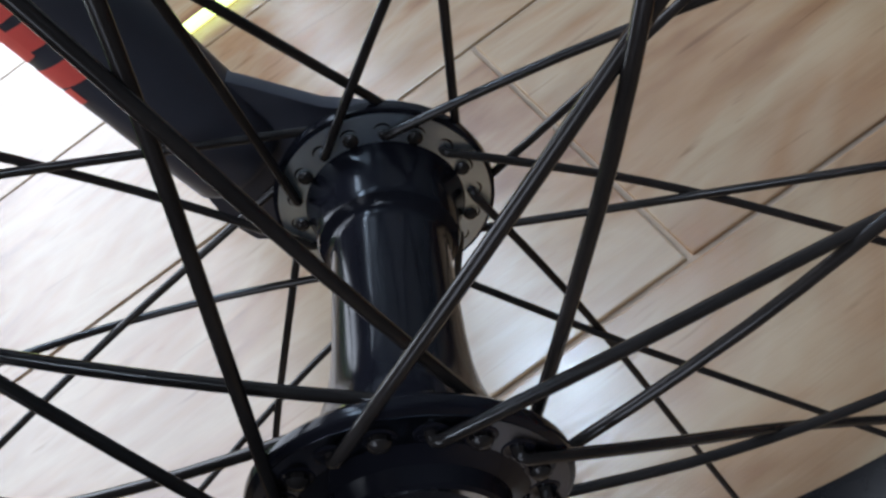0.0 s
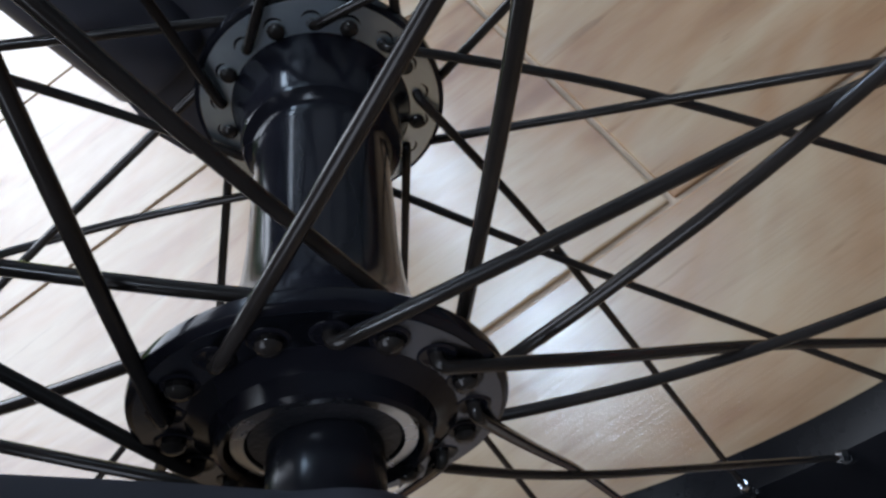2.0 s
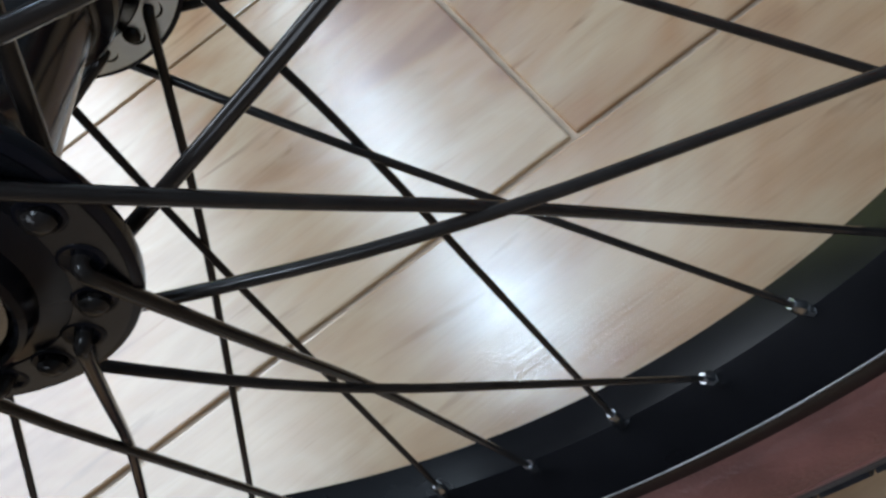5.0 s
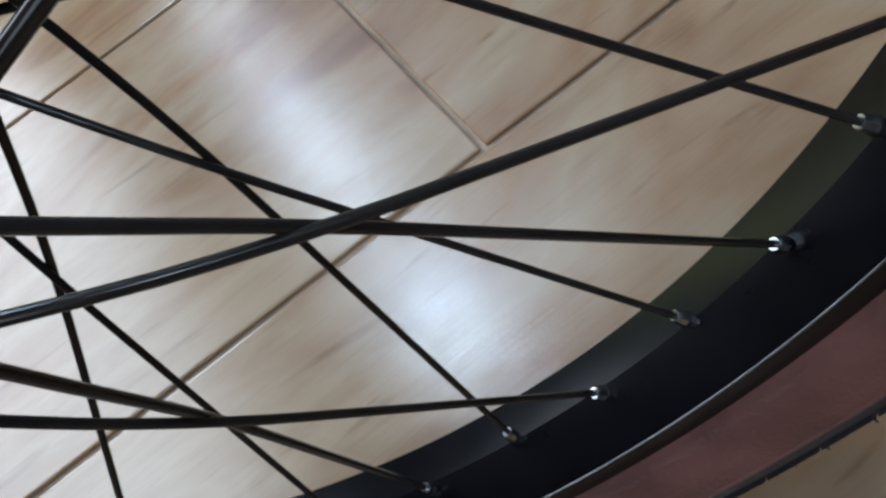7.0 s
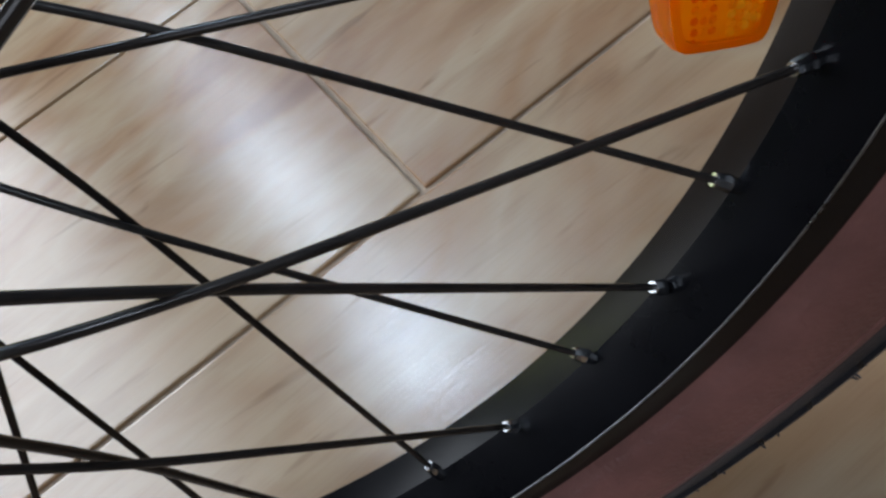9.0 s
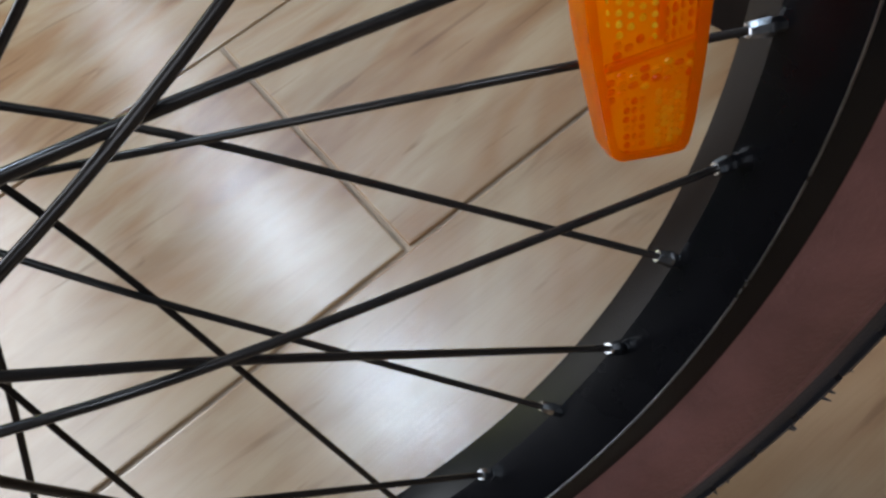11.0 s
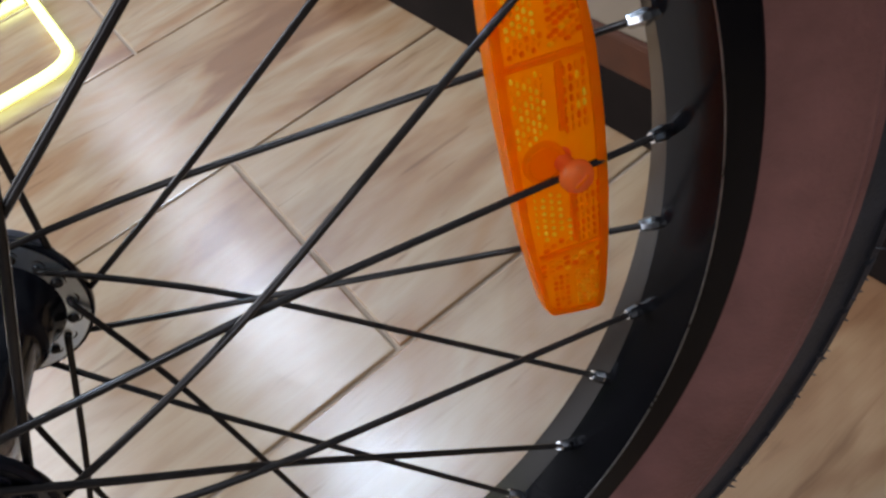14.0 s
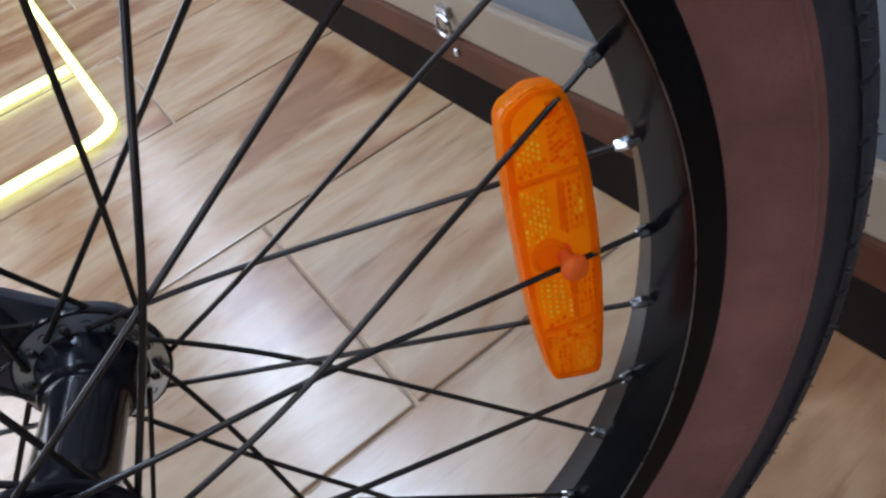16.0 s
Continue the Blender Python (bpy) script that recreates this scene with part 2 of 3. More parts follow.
def smooth_profile(points, n):
    """A Catmull-Rom curve through profile points."""
    out = []
    p = [points[0]] + list(points) + [points[-1]]
    for i in range(1, len(p) - 2):
        for k in range(n):
            t = k / n
            out.append(tuple(0.5 * (2 * p[i][j] + (p[i + 1][j] - p[i - 1][j]) * t
                                    + (2 * p[i - 1][j] - 5 * p[i][j] + 4 * p[i + 1][j] - p[i + 2][j]) * t * t
                                    + (3 * p[i][j] - p[i - 1][j] - 3 * p[i + 1][j] + p[i + 2][j]) * t ** 3) for j in (0, 1)))
    out.append(tuple(points[-1]))
    return out


def thing(name, m=None, **tags):
    ob = new(name)
    ob.empty_display_size = 0.05
    if m is not None:
        ob.matrix_world = m
    return tagged(ob, **tags)


# ---------------------------------------------------------------- room
X0, X1, Y0, Y1, TOP = ROOM
TH = 0.12


def wall(name, x0, x1, y0, y1, z0=0.0, z1=TOP, mat=None):
    return tagged(part(name, box(x0, x1, y0, y1, z0, z1), mat or M_PLASTER), "plain unseen wall, dark so the gloss black reflects little", "wall", kind="structure")


# the west wall has the wide shop window in it
bm = box(X0 - TH, X0, Y0 - TH, VY0, 0, TOP)
box(X0 - TH, X0, VY1, WY0, 0, TOP, bm=bm)
box(X0 - TH, X0, VY0, VY1, 0, VZ0, bm=bm)
box(X0 - TH, X0, VY0, VY1, VZ1, TOP, bm=bm)
box(X0 - TH, X0, WY1, Y1 + TH, 0, TOP, bm=bm)
box(X0 - TH, X0, WY0, WY1, WZ1, TOP, bm=bm)
tagged(part("wall_west", bm, M_DARKWALL), "unseen wall with two window openings, dark for the reflections", "wall", kind="structure")
# unseen; its green is added to tint what the rim reflects
tagged(part("wall_dado", box(X0 - TH, X0, WY0, WY1, 0, WZ0), M_GREEN_BOUNCE), "unseen wall part under the window, green to tint the rim", "wall", kind="structure")


def window(name, label, y0, y1, z0, z1):
    win = thing(name, pose(X0, 0, 0), label=label, category="window", kind="structure")
    bm = box(-0.10, -0.04, y0, y1, z0, z0 + 0.05)
    box(-0.10, -0.04, y0, y1, z1 - 0.05, z1, bm=bm)
    for y in (y0, (y0 + y1) / 2 - 0.025, y1 - 0.05):
        box(-0.10, -0.04, y, y + 0.05, z0 + 0.05, z1 - 0.05, bm=bm)
    part("window_frame", bm, M_KICK, win)


window("window_1", "wide shop window with a dark frame", WY0, WY1, WZ0, WZ1)
window("window_2", "unseen smaller window, added to light the wheel's near side", VY0, VY1, VZ0, VZ1)
wall("wall_south", X0, X1 + 0.3, Y0 - TH, Y0, mat=M_DARKWALL)
wall("wall_north", X0, X1 + 0.3, Y1, Y1 + TH, mat=M_DARKWALL)
tagged(part("ceiling", box(X0, X1 + 0.3, Y0, Y1, TOP, TOP + 0.1), M_CEILING), "plain unseen ceiling, dark grey for the reflections", "ceiling", kind="structure")

# east side: a glazed timber front standing on a dark plinth
wall("wall_east", X1 + 0.10, X1 + 0.22, Y0, Y1, 0.0, TOP, mat=M_DARKWALL)


def screw_head(c):
    bm = bmesh.new()
    bmesh.ops.create_uvsphere(bm, u_segments=14, v_segments=8, radius=0.0045)
    bmesh.ops.scale(bm, vec=(0.5, 1, 1), verts=bm.verts)
    bmesh.ops.translate(bm, vec=c, verts=bm.verts)
    return bm


def ring_catch():
    pts = [(-0.004, 0.347 + 0.011 * math.cos(a), 0.109 + 0.011 * math.sin(a)) for a in (radians(20 * k) for k in range(19))]
    bm = tube(pts, 0.0022, 8)
    box(-0.003, 0.004, 0.339, 0.355, 0.117, 0.127, bm=bm)
    return bm


front = thing("glazed_front", pose(X1, 0, 0), label="brown timber shop front with cream rail on a dark plinth", category="shop front", kind="structure")
part("plinth", box(0.004, 0.09, Y0, Y1, 0.0, 0.062, 0.002), M_KICK, front, "near-black plinth board")
part("bottom_rail", box(0.0, 0.09, Y0, Y1, 0.062, 0.096, 0.004, 2), M_TIMBER, front, "brown timber rail")
part("sill", box(0.003, 0.09, Y0, Y1, 0.096, 0.142, 0.003, 2), M_CREAM, front, "cream sill rail")
part("screw", screw_head((-0.001, 0.340, 0.081)), M_STEEL, front, "pale screw head")
part("ring_catch", ring_catch(), M_STEEL, front, "small chrome ring catch")
part("panel", box(0.012, 0.09, Y0, Y1, 0.142, TOP, 0.0), M_GREY, front, "blue-grey glossy panel")

# ceiling panels, the added third one among them
for px, py, sx, sy, watts in PANELS:
    ax, ay = sx / 2 + 0.03, sy / 2 + 0.03
    lampthing = thing("ceiling_light", pose(px, py, TOP), label="flat cool-white rectangular ceiling light panel", category="ceiling light", group="ceiling lights")
    bm = box(-ax, ax, -ay, -ay + 0.02, -0.05, 0)
    box(-ax, ax, ay - 0.02, ay, -0.05, 0, bm=bm)
    box(-ax, -ax + 0.02, -ay + 0.02, ay - 0.02, -0.05, 0, bm=bm)
    box(ax - 0.02, ax, -ay + 0.02, ay - 0.02, -0.05, 0, bm=bm)
    part("frame", bm, M_PLASTER, lampthing)
    part("diffuser", box(-ax + 0.022, ax - 0.022, -ay + 0.022, ay - 0.022, -0.03, -0.02), M_LAMP, lampthing)

# ---------------------------------------------------------------- floor
floor = tagged(part("floor", box(X0, X1 + 0.3, Y0, Y1, -0.06, -0.0025), M_GROUT), "glossy wood-look porcelain plank floor with dark joints", "floor", kind="structure")

# ---------------------------------------------------------------- neon frame lying on the floor


def rounded_path(points, radius, n=6):
    out = []
    for i, p in enumerate(points):
        p = Vector(p)
        if i in (0, len(points) - 1):
            out.append(p)
            continue
        a, b = (Vector(points[i - 1]) - p).normalized(), (Vector(points[i + 1]) - p).normalized()
        for k in range(n + 1):
            t = k / n
            out.append(p + a * radius * (1 - t) ** 2 + b * radius * t ** 2)
    return out


neon = thing("neon_light", pose(0, 0, 0), label="glowing yellow-green neon tube frame lying on the floor", category="neon light")
NR = 0.0066
part("outer_tube", tube(rounded_path([(-0.20, 1.55, NR), (-0.20, 0.708, NR), (0.063, 0.708, NR), (0.063, 1.65, NR), (-0.15, 1.65, NR)], 0.045), NR, 10), M_NEON, neon, smooth=True)
part("cross_tube", tube([(-0.19, 0.955, NR), (0.053, 0.955, NR)], NR, 10), M_NEON, neon, smooth=True)

# ---------------------------------------------------------------- bicycle
R = 0.191    # from the axle to the nipple seats
bike = thing("bicycle", pose(0, 0, HUB_H, -9.204, 5.959, -17.508),
             label="black bicycle wheel and fork with brown-walled tyre on wood-look floor", category="bicycle")


def scaled(bm):
    bmesh.ops.scale(bm, vec=(R, R, R), verts=bm.verts)
    return bm


# rim: a shallow box section with a crowned spoke bed
RIM = [(1.040, 0.0885), (1.0385, 0.084), (1.0153, 0.0090), (1.0150, 0.0078), (1.0385, -0.084), (1.040, -0.0885), (1.0435, -0.0915),
       (1.094, -0.093), (1.102, -0.090), (1.103, -0.083), (1.092, -0.078), (1.070, -0.060), (1.060, 0.0),
       (1.070, 0.060), (1.092, 0.078), (1.103, 0.083), (1.102, 0.090), (1.094, 0.093), (1.0435, 0.0915)]
rim = part("rim", scaled(lathe(RIM, 180, closed=True)), M_RIM, bike, "gloss black alloy rim", smooth=9)

for y in (-0.0902,):
    ring = [(1.0412 + 0.0016 * math.cos(a), y + 0.0016 * math.sin(a)) for a in (radians(60 * k) for k in range(6))]
    part("edge_bead", scaled(lathe(ring, 160, closed=True)), M_EDGE, rim, "thin grey metallic line on the rim's edge", smooth=True)

# tyre: brown walls and a black tread
WALL = [(1.086, -0.079), (1.100, -0.092), (1.112, -0.101), (1.130, -0.116), (1.165, -0.137), (1.200, -0.148), (1.212, -0.1497), (1.216, -0.1525), (1.220, -0.1503), (1.234, -0.151)]
CAP = [(1.234, -0.1515), (1.292, -0.144), (1.333, -0.118), (1.356, -0.072), (1.367, 0.0)]
half = smooth_profile(WALL, 4)
cap = smooth_profile(CAP, 5)
cap = cap + [(r, -y) for r, y in cap[-2::-1]]
tyre = part("tyre", scaled(lathe(cap + [(1.20, 0.13), (1.20, -0.13)], 200, closed=True)), M_TREAD, bike, "black rubber tread", smooth=40)
part("sidewall", scaled(lathe(half + [(1.22, -0.12), (1.09, -0.06)], 200, closed=True)), M_GUM, tyre, "reddish-brown side wall", smooth=40)
part("sidewall", scaled(lathe([(r, -y) for r, y in half] + [(1.22, 0.12), (1.09, 0.06)], 200, closed=True)), M_GUM, tyre, "reddish-brown side wall", smooth=40)

# shoulder blocks of the tread, with thin cuts between them
def block_mesh(side):
    prof = [(1.283, -0.1445), (1.302, -0.1395), (1.337, -0.1185), (1.353, -0.090), (1.350, -0.088), (1.331, -0.112), (1.285, -0.135)]
    bm = lathe([(r + 0.005, y * side * 1.06) for r, y in prof], 3, closed=True, a0=0.0, a1=radians(3.98))
    bmesh.ops.recalc_face_normals(bm, faces=bm.faces)
    me = bpy.data.meshes.new("tread_block")
    scaled(bm).to_mesh(me)
    bm.free()
    me.materials.append(M_TREAD)
    return me


for side in (1, -1):
    me = block_mesh(side)
    for k in range(80):
        ob = new("tread_block", me)
        ob.parent = tyre
        ob.rotation_euler = (0, radians(4.5 * k + (2.2 if side < 0 else 0)), 0)

# thin rubber hairs left by the mould
rng = random.Random(11)
hairs = bmesh.new()
for k in range(240):
    a, u = radians(rng.uniform(-115, 60)), rng.uniform(0, 1)
    p = Vector((1.290 + 0.058 * u, -0.153 + 0.045 * u, 0))
    tip = p + Vector((rng.uniform(0.004, 0.013), rng.uniform(-0.012, -0.004), rng.uniform(-0.005, 0.005)))
    turn = Matrix.Rotation(-a, 3, "Y")
    p, tip = turn @ p, turn @ tip
    tube([p, p.lerp(tip, 0.6), tip], [0.0030, 0.0024, 0.0012], 5, bm=hairs)
tagged(part("rubber_hairs", scaled(hairs), M_TREAD, tyre), kind="stuff")

# hub shell turned about the axle; hy: a place along the axle
def hy(y):
    return 1.0414 * y + 0.0328


def turned(profile, steps, closed=False):
    return scaled(lathe([(r * FLARE if r > 0.0851 else r, hy(y)) for r, y in profile], steps, closed))


FLARE = 1.075
HUB = [(0.040, -0.222), (0.0665, -0.222), (0.0685, -0.2335), (0.0715, -0.2355), (0.0750, -0.2330), (0.079, -0.221), (0.087, -0.2130), (0.119, -0.2115), (0.1235, -0.209), (0.1245, -0.205), (0.1240, -0.200), (0.120, -0.1955),
       (0.104, -0.1935), (0.094, -0.177), (0.080, -0.146), (0.072, -0.120), (0.068, -0.095), (0.066, -0.060), (0.0655, 0.060), (0.067, 0.072), (0.070, 0.076),
       (0.079, 0.082), (0.082, 0.090), (0.083, 0.120), (0.088, 0.147), (0.119, 0.1525), (0.1235, 0.154), (0.1245, 0.160), (0.1235, 0.168), (0.120, 0.171),
       (0.086, 0.173), (0.078, 0.176), (0.074, 0.184), (0.070, 0.188), (0.040, 0.188)]
hub = part("hub", turned(HUB, 72), M_HUB, bike, "gloss black hub shell", smooth=32)
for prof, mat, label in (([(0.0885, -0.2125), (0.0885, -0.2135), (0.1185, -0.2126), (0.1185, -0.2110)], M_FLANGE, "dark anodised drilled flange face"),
                         ([(0.0885, 0.1475), (0.0885, 0.1465), (0.1185, 0.1511), (0.1185, 0.1525)], M_FLANGE_LIT, "drilled flange face, blue-grey for the light it reflects")):
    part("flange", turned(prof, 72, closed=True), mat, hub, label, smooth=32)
part("bearing_ring", turned([(0.054, -0.223), (0.0555, -0.2295), (0.0645, -0.2290), (0.0655, -0.223)], 48), M_STEEL, hub, "ground steel bearing ring", smooth=32)
part("seal", turned([(0.031, -0.225), (0.033, -0.2275), (0.053, -0.2275), (0.054, -0.223)], 48), M_TREAD, hub, smooth=32)
axle = part("axle", turned([(0.0, -0.352), (0.022, -0.352), (0.026, -0.348), (0.026, -0.287), (0.039, -0.2865), (0.0405, -0.284), (0.0405, -0.2345), (0.0395, -0.2315), (0.0365, -0.2305), (0.031, -0.2300), (0.031, -0.21), (0.031, 0.18), (0.035, 0.19), (0.035, 0.224), (0.026, 0.226), (0.026, 0.31), (0.022, 0.315), (0.0, 0.315)], 32), M_BLACK, bike, "black steel axle", smooth=32)

# a countersunk spoke hole: a dark bevelled rim round a shallow cup
def hole_mesh(face, away):
    bm = lathe([(0.0, face + away * 0.0004), (0.0100, face + away * 0.0006), (0.0118, face + away * 0.0014), (0.0136, face + away * 0.0002)], 18)
    bmesh.ops.recalc_face_normals(bm, faces=bm.faces)
    me = bpy.data.meshes.new("spoke_hole")
    scaled(bm).to_mesh(me)
    bm.free()
    me.materials.append(M_HUB)
    me.polygons.foreach_set("use_smooth", [True] * len(me.polygons))
    return me


# spokes: 36, crossed three times
A_NEAR, A_FAR = 3.04, 13.04
SR = 0.0054
# for each side: twist of the hub against the rim, radius of the holes, faces of the flange, bow of the outer and inner spokes, shift of the crossings, place of the seats
NEAR = dict(twist=0.01, rh=0.1063, f_out=-0.1890, f_in=-0.1651, bow_out=-0.0024, bow_in=-0.0049, lift=0.0103, seat=-0.0073, away=-1)
FAR = dict(twist=-2.73, rh=0.1037, f_out=0.2091, f_in=0.1890, bow_out=-0.0003, bow_in=0.0053, lift=0.0123, seat=0.0073, away=1)
# hand-laced crossings sit a little off their ideal place: outwards, round the wheel, and along the axle
NEAR["off"] = {13: (0.0347, -0.0060, -0.0090), 133: (0.0119, 0.0035, -0.0003), 293: (0.0394, -0.0175, 0.0000), 333: (0.0026, -0.0022, -0.0188), 53: (0.0266, -0.0135, -0.0154), 93: (0.0037, -0.0052, -0.0023)}
FAR["off"] = {103: (0.0287, 0.0025, 0.0021), 143: (0.0239, 0.0162, 0.0216), 183: (0.0416, 0.0166, 0.0296), 223: (0.0190, -0.0048, -0.0028), 23: (0.0078, -0.0025, -0.0042), 263: (0.0235, -0.0027, 0.0030), 303: (-0.0009, 0.0113, -0.0199), 343: (0.0086, 0.0061, -0.0025), 63: (0.0053, -0.0038, 0.0074)}


def polar(r, deg, y):
    return Vector((r * math.cos(radians(deg)), y, r * math.sin(radians(deg))))


def meet(p, q, r, t):
    """Where the line p-q crosses r-t in the wheel's plane: the share of the way along p-q."""
    d, e, w = q - p, t - r, r - p
    return (w.x * e.z - w.z * e.x) / (d.x * e.z - d.z * e.x)


def spoke_mesh(base, k, out, lace):
    """One bent spoke with its head: through the flange from one face, off along the other, and laced round its last crossing."""
    turn = -60 if k % 2 else 60
    sign = 1 if turn > 0 else -1
    hole = base + 20 * k
    hub_at, rh, seat = hole + lace["twist"], lace["rh"], lace["seat"]
    start, end = (lace["f_in"], lace["f_out"]) if out else (lace["f_out"], lace["f_in"])
    d = 1 if end > start else -1
    h0 = polar(rh, hub_at, start - d * 0.003)
    h1 = polar(rh, hub_at, end + d * 0.003)
    foot = polar(rh, hub_at, end + d * 0.009)
    tip = polar(1.0, hole + turn, seat)
    other_foot = polar(rh, hub_at + sign * 100, start - d * 0.009)
    other_tip = polar(1.0, hole + sign * 40, seat)
    share = meet(foot, tip, other_foot, other_tip)
    bent = foot.lerp(tip, share)
    # the two spokes of a crossing press on each other half way between their straight lines
    mid = round(hole + sign * 50) % 360
    grow, slide, lift = lace["off"].get(mid, (0, 0, 0))
    y = (bent.y + other_foot.lerp(other_tip, share).y) / 2 + lace["lift"] + lift + lace["away"] * SR * (-1 if out else 1)
    r = math.hypot(bent.x, bent.z)
    bent = Vector((bent.x * (1 + grow / r), y, bent.z * (1 + grow / r))) + slide * Vector((-math.sin(radians(mid)), 0, math.cos(radians(mid))))
    bow = Vector((0, lace["bow_out" if out else "bow_in"], 0))
    way = (bent - foot).normalized()
    last = (tip - bent).normalized()
    reach = (bent - foot).length
    inner = [foot + way * s + bow * (4 * (s / reach) * (1 - s / reach)) for s in (0.016, reach * 0.18, reach * 0.36, reach * 0.52, reach * 0.68)]
    a, b = inner[-1], bent + last * 0.10
    knee = [a.lerp(bent, u).lerp(bent.lerp(b, u), u) for u in (0.2, 0.4, 0.6, 0.8)]
    pts = [h0 - Vector((0, d * 0.0065, 0)), h0 - Vector((0, d * 0.0050, 0)), h0 - Vector((0, d * 0.002, 0)), h0, h1,
           h1.lerp(foot, 0.6) + way * 0.0015, foot + way * 0.005] + inner + knee + [b, tip]
    rad = [0.003, 0.0072, 0.0092, 0.0085] + [SR] * (len(pts) - 4)
    bm = tube(pts, rad, 10)
    nip = tube([tip + last * 0.03, tip + last * 0.010, tip + last * 0.004, tip - last * 0.003, tip - last * 0.018, tip - last * 0.021, tip - last * 0.021],
               [0.010, 0.010, 0.0125, 0.0115, 0.0098, 0.0086, 0.0056], 8)
    return scaled(bm), scaled(nip)


for k in range(18):
    for base, lace, out in ((A_NEAR, NEAR, k % 2 == 1), (A_FAR, FAR, k % 2 == 0)):
        sp, nip = spoke_mesh(base, k, out, lace)
        spoke = part("spoke", sp, M_SPOKE, bike, smooth=50)
        part("nipple", nip, M_NIPPLE, spoke, "silver nickel nipple", smooth=40)

for base, lace, face, away in ((A_NEAR, NEAR, NEAR["f_out"], -1), (A_FAR, FAR, FAR["f_in"], -1)):
    me = hole_mesh(face, away)
    for k in range(18):
        a = radians(base + 20 * k + lace["twist"])
        ob = new("spoke_hole", me)
        ob.parent = hub
        ob.location = (R * lace["rh"] * math.cos(a), 0, R * lace["rh"] * math.sin(a))

# fork: two tapered blades, flat dropouts, crown
UP = Vector((-0.262, 0, 0.965)).normalized()


def blade(yc, name="fork_blade"):
    foot = Vector((-0.159, yc, 0.07))
    pts = [foot, foot + UP * 0.012, foot + UP * 0.05, foot + UP * 0.5, foot + UP * 1.35]
    return part(name, scaled(tube(pts, [0.060, 0.0685, 0.0695, 0.0690, 0.080], 28)), M_FORK, bike, "black painted steel fork blade", smooth=40)


def dropout_outline(r):
    pts = [polar(r, a, 0) for a in range(58, -126, -8)]
    out = [(p.x, p.z) for p in pts]
    return out + [(-0.110, -0.066), (-0.170, -0.062), (-0.205, -0.045), (-0.225, 0.0), (-0.228, 0.16), (-0.20, 0.215), (-0.138, 0.198), (-0.100, 0.168), (-0.033, 0.110), (r * 0.15, r * 1.02)]


far_blade = blade(hy(0.239))
blade(hy(-0.327))
for y0, y1, r in ((0.226, 0.252, 0.084), (-0.308, -0.287, 0.067)):
    part("dropout", scaled(plate(dropout_outline(r), hy(y0), hy(y1), 0.004)), M_FORK, bike, "flat black dropout plate", smooth=35)
crown = Vector((-0.183, hy(-0.044), 0.105)) + UP * 1.36
bm = tube([crown + Vector((0, -0.33, 0)), crown + Vector((0, 0.33, 0))], 0.095, 24)
part("fork_crown", scaled(bm), M_FORK, bike, smooth=40)
part("steerer", scaled(tube([crown, crown + UP * 0.75], 0.08, 24)), M_FORK, bike, smooth=40)
# washers and nuts
for sgn, y in ((-1, hy(-0.308)), (1, hy(0.252))):
    part("washer", scaled(lathe([(0.027, y), (0.046, y), (0.046, y + sgn * 0.013), (0.027, y + sgn * 0.013)], 40, closed=True)), M_BLACK, bike, smooth=30)
    nut = part("axle_nut", scaled(lathe([(0.026, y + sgn * 0.013), (0.060, y + sgn * 0.013), (0.065, y + sgn * 0.016), (0.065, y + sgn * 0.024), (0.050, y + sgn * 0.029), (0.026, y + sgn * 0.029)], 48, closed=True)), M_BLACK, bike, "black flanged axle nut", smooth=30)
    part("hexagon", scaled(lathe([(0.024, y + sgn * 0.028), (0.046, y + sgn * 0.028), (0.048, y + sgn * 0.031), (0.048, y + sgn * 0.040), (0.044, y + sgn * 0.044), (0.024, y + sgn * 0.044)], 6, closed=True)), M_BLACK, nut)

# spoke reflector: a barrel-shaped moulding with a lip, prism fields and a clip on a spoke
REFL = [(0.796, -0.207), (0.882, -0.226), (0.890, -0.190), (0.897, -0.106), (0.901, 0.010), (0.898, 0.131), (0.890, 0.235), (0.876, 0.315), (0.862, 0.362), (0.849, 0.376),
        (0.812, 0.382), (0.770, 0.363), (0.758, 0.345), (0.755, 0.283), (0.755, 0.180), (0.760, 0.070), (0.766, -0.036), (0.775, -0.110), (0.786, -0.190)]
FACE = -0.026


def cut_corners(outline, share):
    out = []
    for (xa, za), (xb, zb), (xc, zc) in zip(outline[-1:] + outline[:-1], outline, outline[1:] + outline[:1]):
        out += [(xb + (xa - xb) * share, zb + (za - zb) * share), (xb + (xc - xb) * share, zb + (zc - zb) * share)]
    return out


REFL = cut_corners(cut_corners(REFL, 0.14), 0.26)
refl = part("reflector", scaled(plate(REFL, FACE, 0.014, 0.009)), M_ORANGE, bike, "translucent orange spoke reflector", smooth=35)
rc = Vector((sum(x for x, z in REFL) / len(REFL), 0, sum(z for x, z in REFL) / len(REFL)))


def reflector_edges(z):
    """The left and right edge of the moulding at a height."""
    xs = []
    for (xa, za), (xb, zb) in zip(REFL, REFL[1:] + REFL[:1]):
        if (za - z) * (zb - z) < 0:
            xs.append(xa + (xb - xa) * (z - za) / (zb - za))
    return min(xs), max(xs)


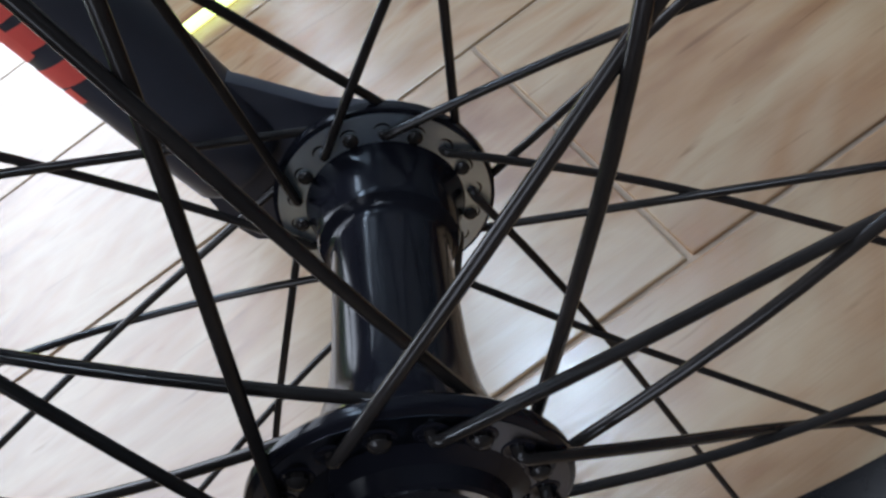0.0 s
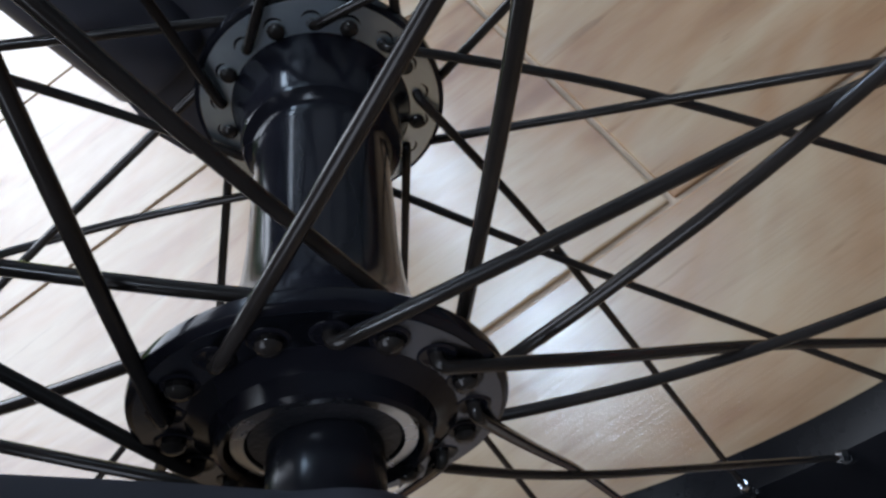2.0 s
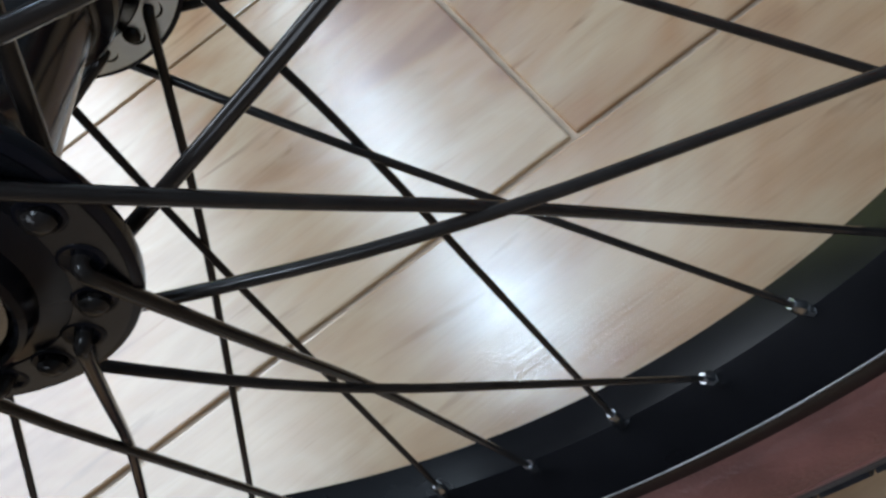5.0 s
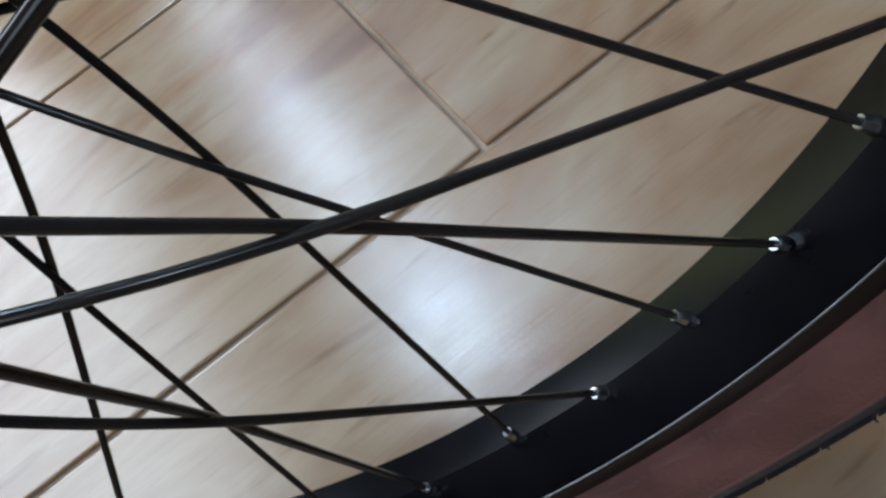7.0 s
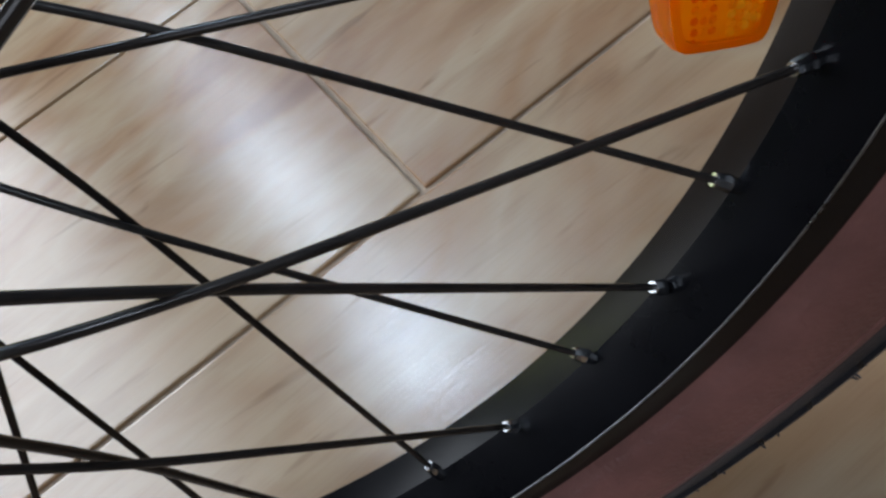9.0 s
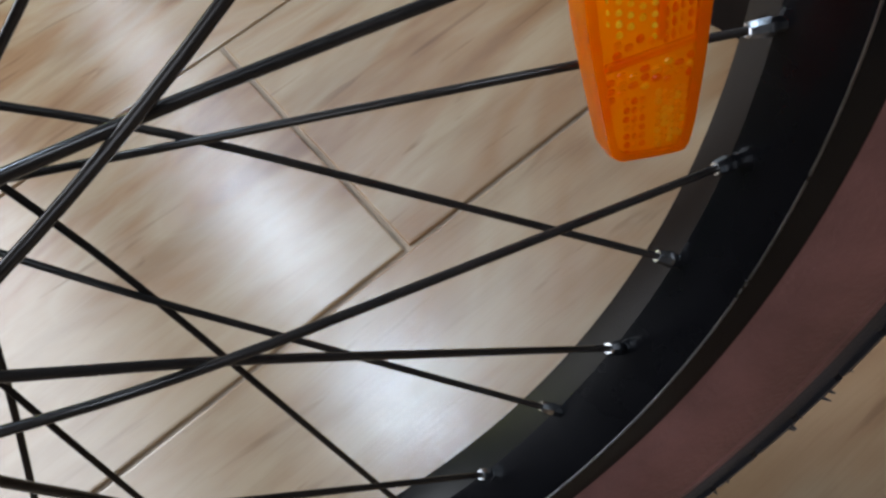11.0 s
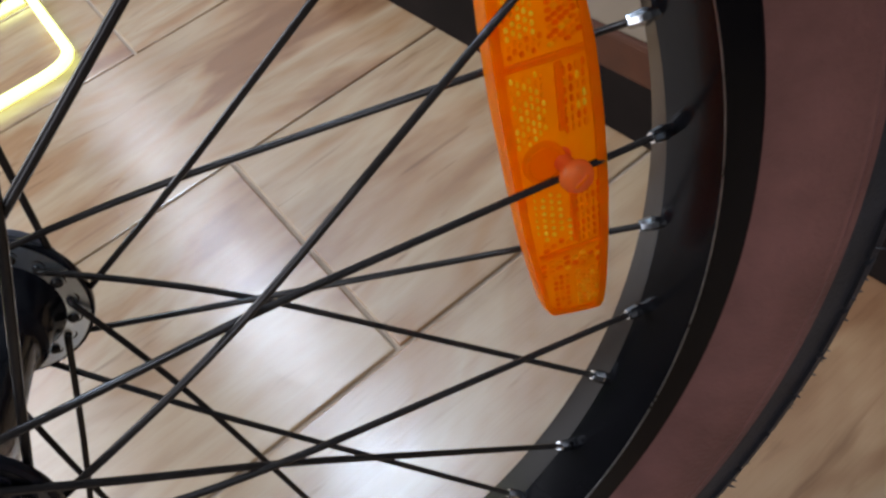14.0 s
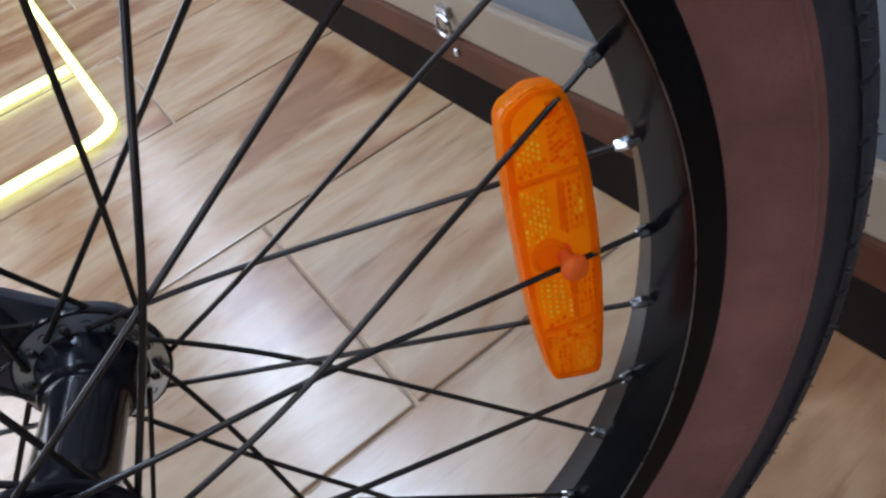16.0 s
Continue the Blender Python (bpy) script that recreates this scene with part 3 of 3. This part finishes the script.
bm = bmesh.new()
ring_out, ring_in = [], []
for x, z in REFL:
    v = Vector((x, 0, z)) - rc
    a = rc + v * 0.985
    b = rc + Vector((v.x * 0.80, 0, v.z * 0.955))
    ring_out.append([bm.verts.new((a.x, FACE + 0.002, a.z)), bm.verts.new((a.x, FACE - 0.005, a.z))])
    ring_in.append([bm.verts.new((b.x, FACE - 0.005, b.z)), bm.verts.new((b.x, FACE + 0.002, b.z))])
n = len(REFL)
for k in range(n):
    q = (k + 1) % n
    loop = [*ring_out[k], *ring_in[k]]
    nxt = [*ring_out[q], *ring_in[q]]
    for a in range(4):
        bm.faces.new((loop[a], loop[(a + 1) % 4], nxt[(a + 1) % 4], nxt[a]))
part("lip", scaled(bm), M_ORANGE, refl, smooth=35)


def prism_cell(bm, x, z, w, h, y, d):
    """A small upright cell, wide w and high h, with cut corners and a flat top."""
    low, top = [], []
    for k in range(8):
        c, q = math.cos(radians(45 * k + 22.5)), math.sin(radians(45 * k + 22.5))
        low.append(bm.verts.new((x + c * w * 0.54, y, z + q * h * 0.54)))
        top.append(bm.verts.new((x + c * w * 0.36 + w * 0.06, y - d, z + q * h * 0.36)))
    for k in range(8):
        bm.faces.new((low[k], low[(k + 1) % 8], top[(k + 1) % 8], top[k]))
    bm.faces.new(top)


rng = random.Random(5)
plain, gold, bright = bmesh.new(), bmesh.new(), bmesh.new()


def prism_rows(target, x0, x1, z0, z1, px, pz, w, h, slant=-0.55, share=1.0, other=None):
    """Cells in upright columns; each column starts a little lower than the one before."""
    col = 0
    x = x0
    while x <= x1:
        z = z0 + (col * slant * pz) % pz
        while z <= z1:
            lo, hi = reflector_edges(z)
            if lo + 0.012 < x < hi - 0.012 and math.hypot(x - 0.818, z - 0.087) > 0.040:
                pick = target if rng.random() < share else other
                if pick is not None:
                    prism_cell(pick, x + rng.uniform(-0.0004, 0.0004), z, w * rng.uniform(0.85, 1.1), h * rng.uniform(0.85, 1.1), FACE - 0.0003, 0.0022 + 0.0008 * rng.random())
            z += pz
        x += px
        col += 1


# lower window: four columns of painted glints over plain cells, a fine column at its edge
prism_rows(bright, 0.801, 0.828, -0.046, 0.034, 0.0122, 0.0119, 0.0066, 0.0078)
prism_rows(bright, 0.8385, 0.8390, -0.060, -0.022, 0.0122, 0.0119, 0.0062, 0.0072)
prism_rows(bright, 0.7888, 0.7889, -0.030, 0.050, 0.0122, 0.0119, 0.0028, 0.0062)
prism_rows(plain, 0.7985, 0.8390, -0.068, -0.052, 0.0122, 0.0119, 0.0090, 0.0090)
prism_rows(plain, 0.8510, 0.8860, -0.066, 0.036, 0.0086, 0.0140, 0.0050, 0.0120, slant=0.1)
# coarse facets in the band under it
prism_rows(plain, 0.790, 0.884, -0.118, -0.090, 0.0130, 0.0105, 0.0110, 0.0085, share=0.75, other=gold)
# foot: plain dimples beside a golden patch of painted glint
prism_rows(plain, 0.808, 0.836, -0.196, -0.126, 0.0094, 0.0116, 0.0070, 0.0085, slant=-0.2)
prism_rows(gold, 0.8455, 0.8760, -0.198, -0.128, 0.0074, 0.0098, 0.0088, 0.0105, slant=0.62)
# above the clip: close painted glints beside fine plain columns
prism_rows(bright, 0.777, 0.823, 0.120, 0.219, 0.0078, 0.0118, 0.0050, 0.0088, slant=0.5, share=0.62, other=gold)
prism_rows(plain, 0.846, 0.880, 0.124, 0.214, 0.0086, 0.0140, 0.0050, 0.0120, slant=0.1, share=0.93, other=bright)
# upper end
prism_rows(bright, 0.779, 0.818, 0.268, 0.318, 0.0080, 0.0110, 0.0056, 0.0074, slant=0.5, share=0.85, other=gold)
prism_rows(plain, 0.779, 0.820, 0.245, 0.266, 0.0080, 0.0110, 0.0062, 0.0080, slant=0.5)
prism_rows(plain, 0.832, 0.872, 0.246, 0.352, 0.0076, 0.0104, 0.0088, 0.0072, slant=-0.62, share=0.8, other=gold)
tagged(part("prism_field", scaled(plain), M_PRISM, refl), kind="stuff")
tagged(part("prism_field", scaled(gold), M_GLINT_DIM, refl, "prism cells coloured gold for a fainter glint"), kind="stuff")
tagged(part("prism_field", scaled(bright), M_GLINT, refl, "prism cells coloured yellow for their glints"), kind="stuff")
for z0, z1 in ((0.226, 0.236), (-0.083, -0.073)):
    lo, hi = reflector_edges((z0 + z1) / 2)
    part("cross_bar", scaled(box(lo + 0.014, hi - 0.014, FACE - 0.0045, FACE + 0.002, z0, z1, 0.002)), M_ORANGE, refl)
# a smooth rib down the middle, broken by the clip
for z0, z1 in ((-0.066, 0.040), (0.126, 0.222)):
    lo, hi = reflector_edges((z0 + z1) / 2)
    x = lo + (hi - lo) * 0.60
    part("long_rib", scaled(box(x - 0.005, x + 0.005, FACE - 0.0030, FACE + 0.002, z0, z1, 0.0015)), M_ORANGE, refl)
bm = lathe([(0.0, -0.036), (0.022, -0.036), (0.024, -0.039), (0.028, -0.039), (0.030, -0.036), (0.030, FACE)], 28)
bmesh.ops.translate(bm, vec=(0.807, 0, 0.089), verts=bm.verts)
part("boss", scaled(bm), M_ORANGE, refl, smooth=35)
# the clip: a round head on a narrower neck, with a slot pressed into it
head = [(0.0, -0.0900), (0.0085, -0.0902), (0.0150, -0.0885), (0.0200, -0.0845), (0.0228, -0.0785), (0.0232, -0.0720), (0.0205, -0.0665), (0.0150, -0.0640), (0.0125, -0.0600), (0.0130, -0.0320), (0.0170, FACE)]
bm = lathe(head, 28)
bmesh.ops.translate(bm, vec=(0.832, 0, 0.084), verts=bm.verts)
clip = part("clip", scaled(bm), M_CLIP, refl, "rounded orange clip", smooth=35)
slot = box(-0.0115, 0.0115, -0.0912, -0.0885, -0.0028, 0.0028, 0.0008)
bmesh.ops.rotate(slot, cent=(0, 0, 0), matrix=Matrix.Rotation(radians(-38), 3, "Y"), verts=slot.verts)
bmesh.ops.translate(slot, vec=(0.832, 0, 0.084), verts=slot.verts)
part("screw_slot", scaled(slot), M_PRISM, clip)

# red lettering-like blocks on the fork blade: plain bars
def blade_patch(along0, along1, a0, a1, skew):
    """A patch of film on the far blade, between two heights and two angles about its axis."""
    foot = Vector((-0.168, hy(0.239), 0.105))
    e1, e2 = Vector((-UP.z, 0, UP.x)), Vector((0, -1, 0))
    bm = bmesh.new()
    grid = []
    for i in range(3):
        row = []
        for j in range(7):
            a = radians(a0 + (a1 - a0) * j / 6)
            along = along0 + (along1 - along0) * i / 2 + skew * j / 6
            r = 0.0704 + (0.0690 - 0.0695) * max(0.0, along - 0.05) / 0.45
            row.append(bm.verts.new(foot + UP * along + (e1 * math.cos(a) + e2 * math.sin(a)) * r))
        grid.append(row)
    for i in range(2):
        for j in range(6):
            bm.faces.new((grid[i][j], grid[i][j + 1], grid[i + 1][j + 1], grid[i + 1][j]))
    return scaled(bm)


for along0, along1, a0, a1, skew in ((0.143, 0.164, 26, 60, 0.003), (0.171, 0.197, 26, 87, -0.006), (0.205, 0.243, 24, 66, 0.004), (0.214, 0.240, 66, 99, -0.004),
                                     (0.250, 0.285, 24, 100, -0.004), (0.292, 0.33, 24, 78, 0.004)):
    part("decal", blade_patch(along0, along1, a0, a1, skew), M_DECAL, far_blade, "red printed film", smooth=True)

# ---------------------------------------------------------------- floor tiles
TW, TL, J = 0.276, 1.2, 0.0036
for row in range(-9, 24):
    y = 0.108 + row * TW
    y0, y1 = max(y, Y0), min(y + TW, Y1)
    if y1 - y0 < 0.02:
        continue
    first = 0.121 + (0.0 if row % 2 == 0 else 0.6)
    for col in range(-4, 2):
        x0, x1 = max(first + col * TL, X0), min(first + (col + 1) * TL, X1 + 0.3)
        if x1 - x0 < 0.02:
            continue
        cx, cy = (x0 + x1) / 2, (y0 + y1) / 2
        bm = box(x0 + J / 2 - cx, x1 - J / 2 - cx, y0 + J / 2 - cy, y1 - J / 2 - cy, -0.012, 0.0, 0.0016, 2)
        t = part("tile", bm, M_TILE, floor)
        t.location = (cx, cy, 0)
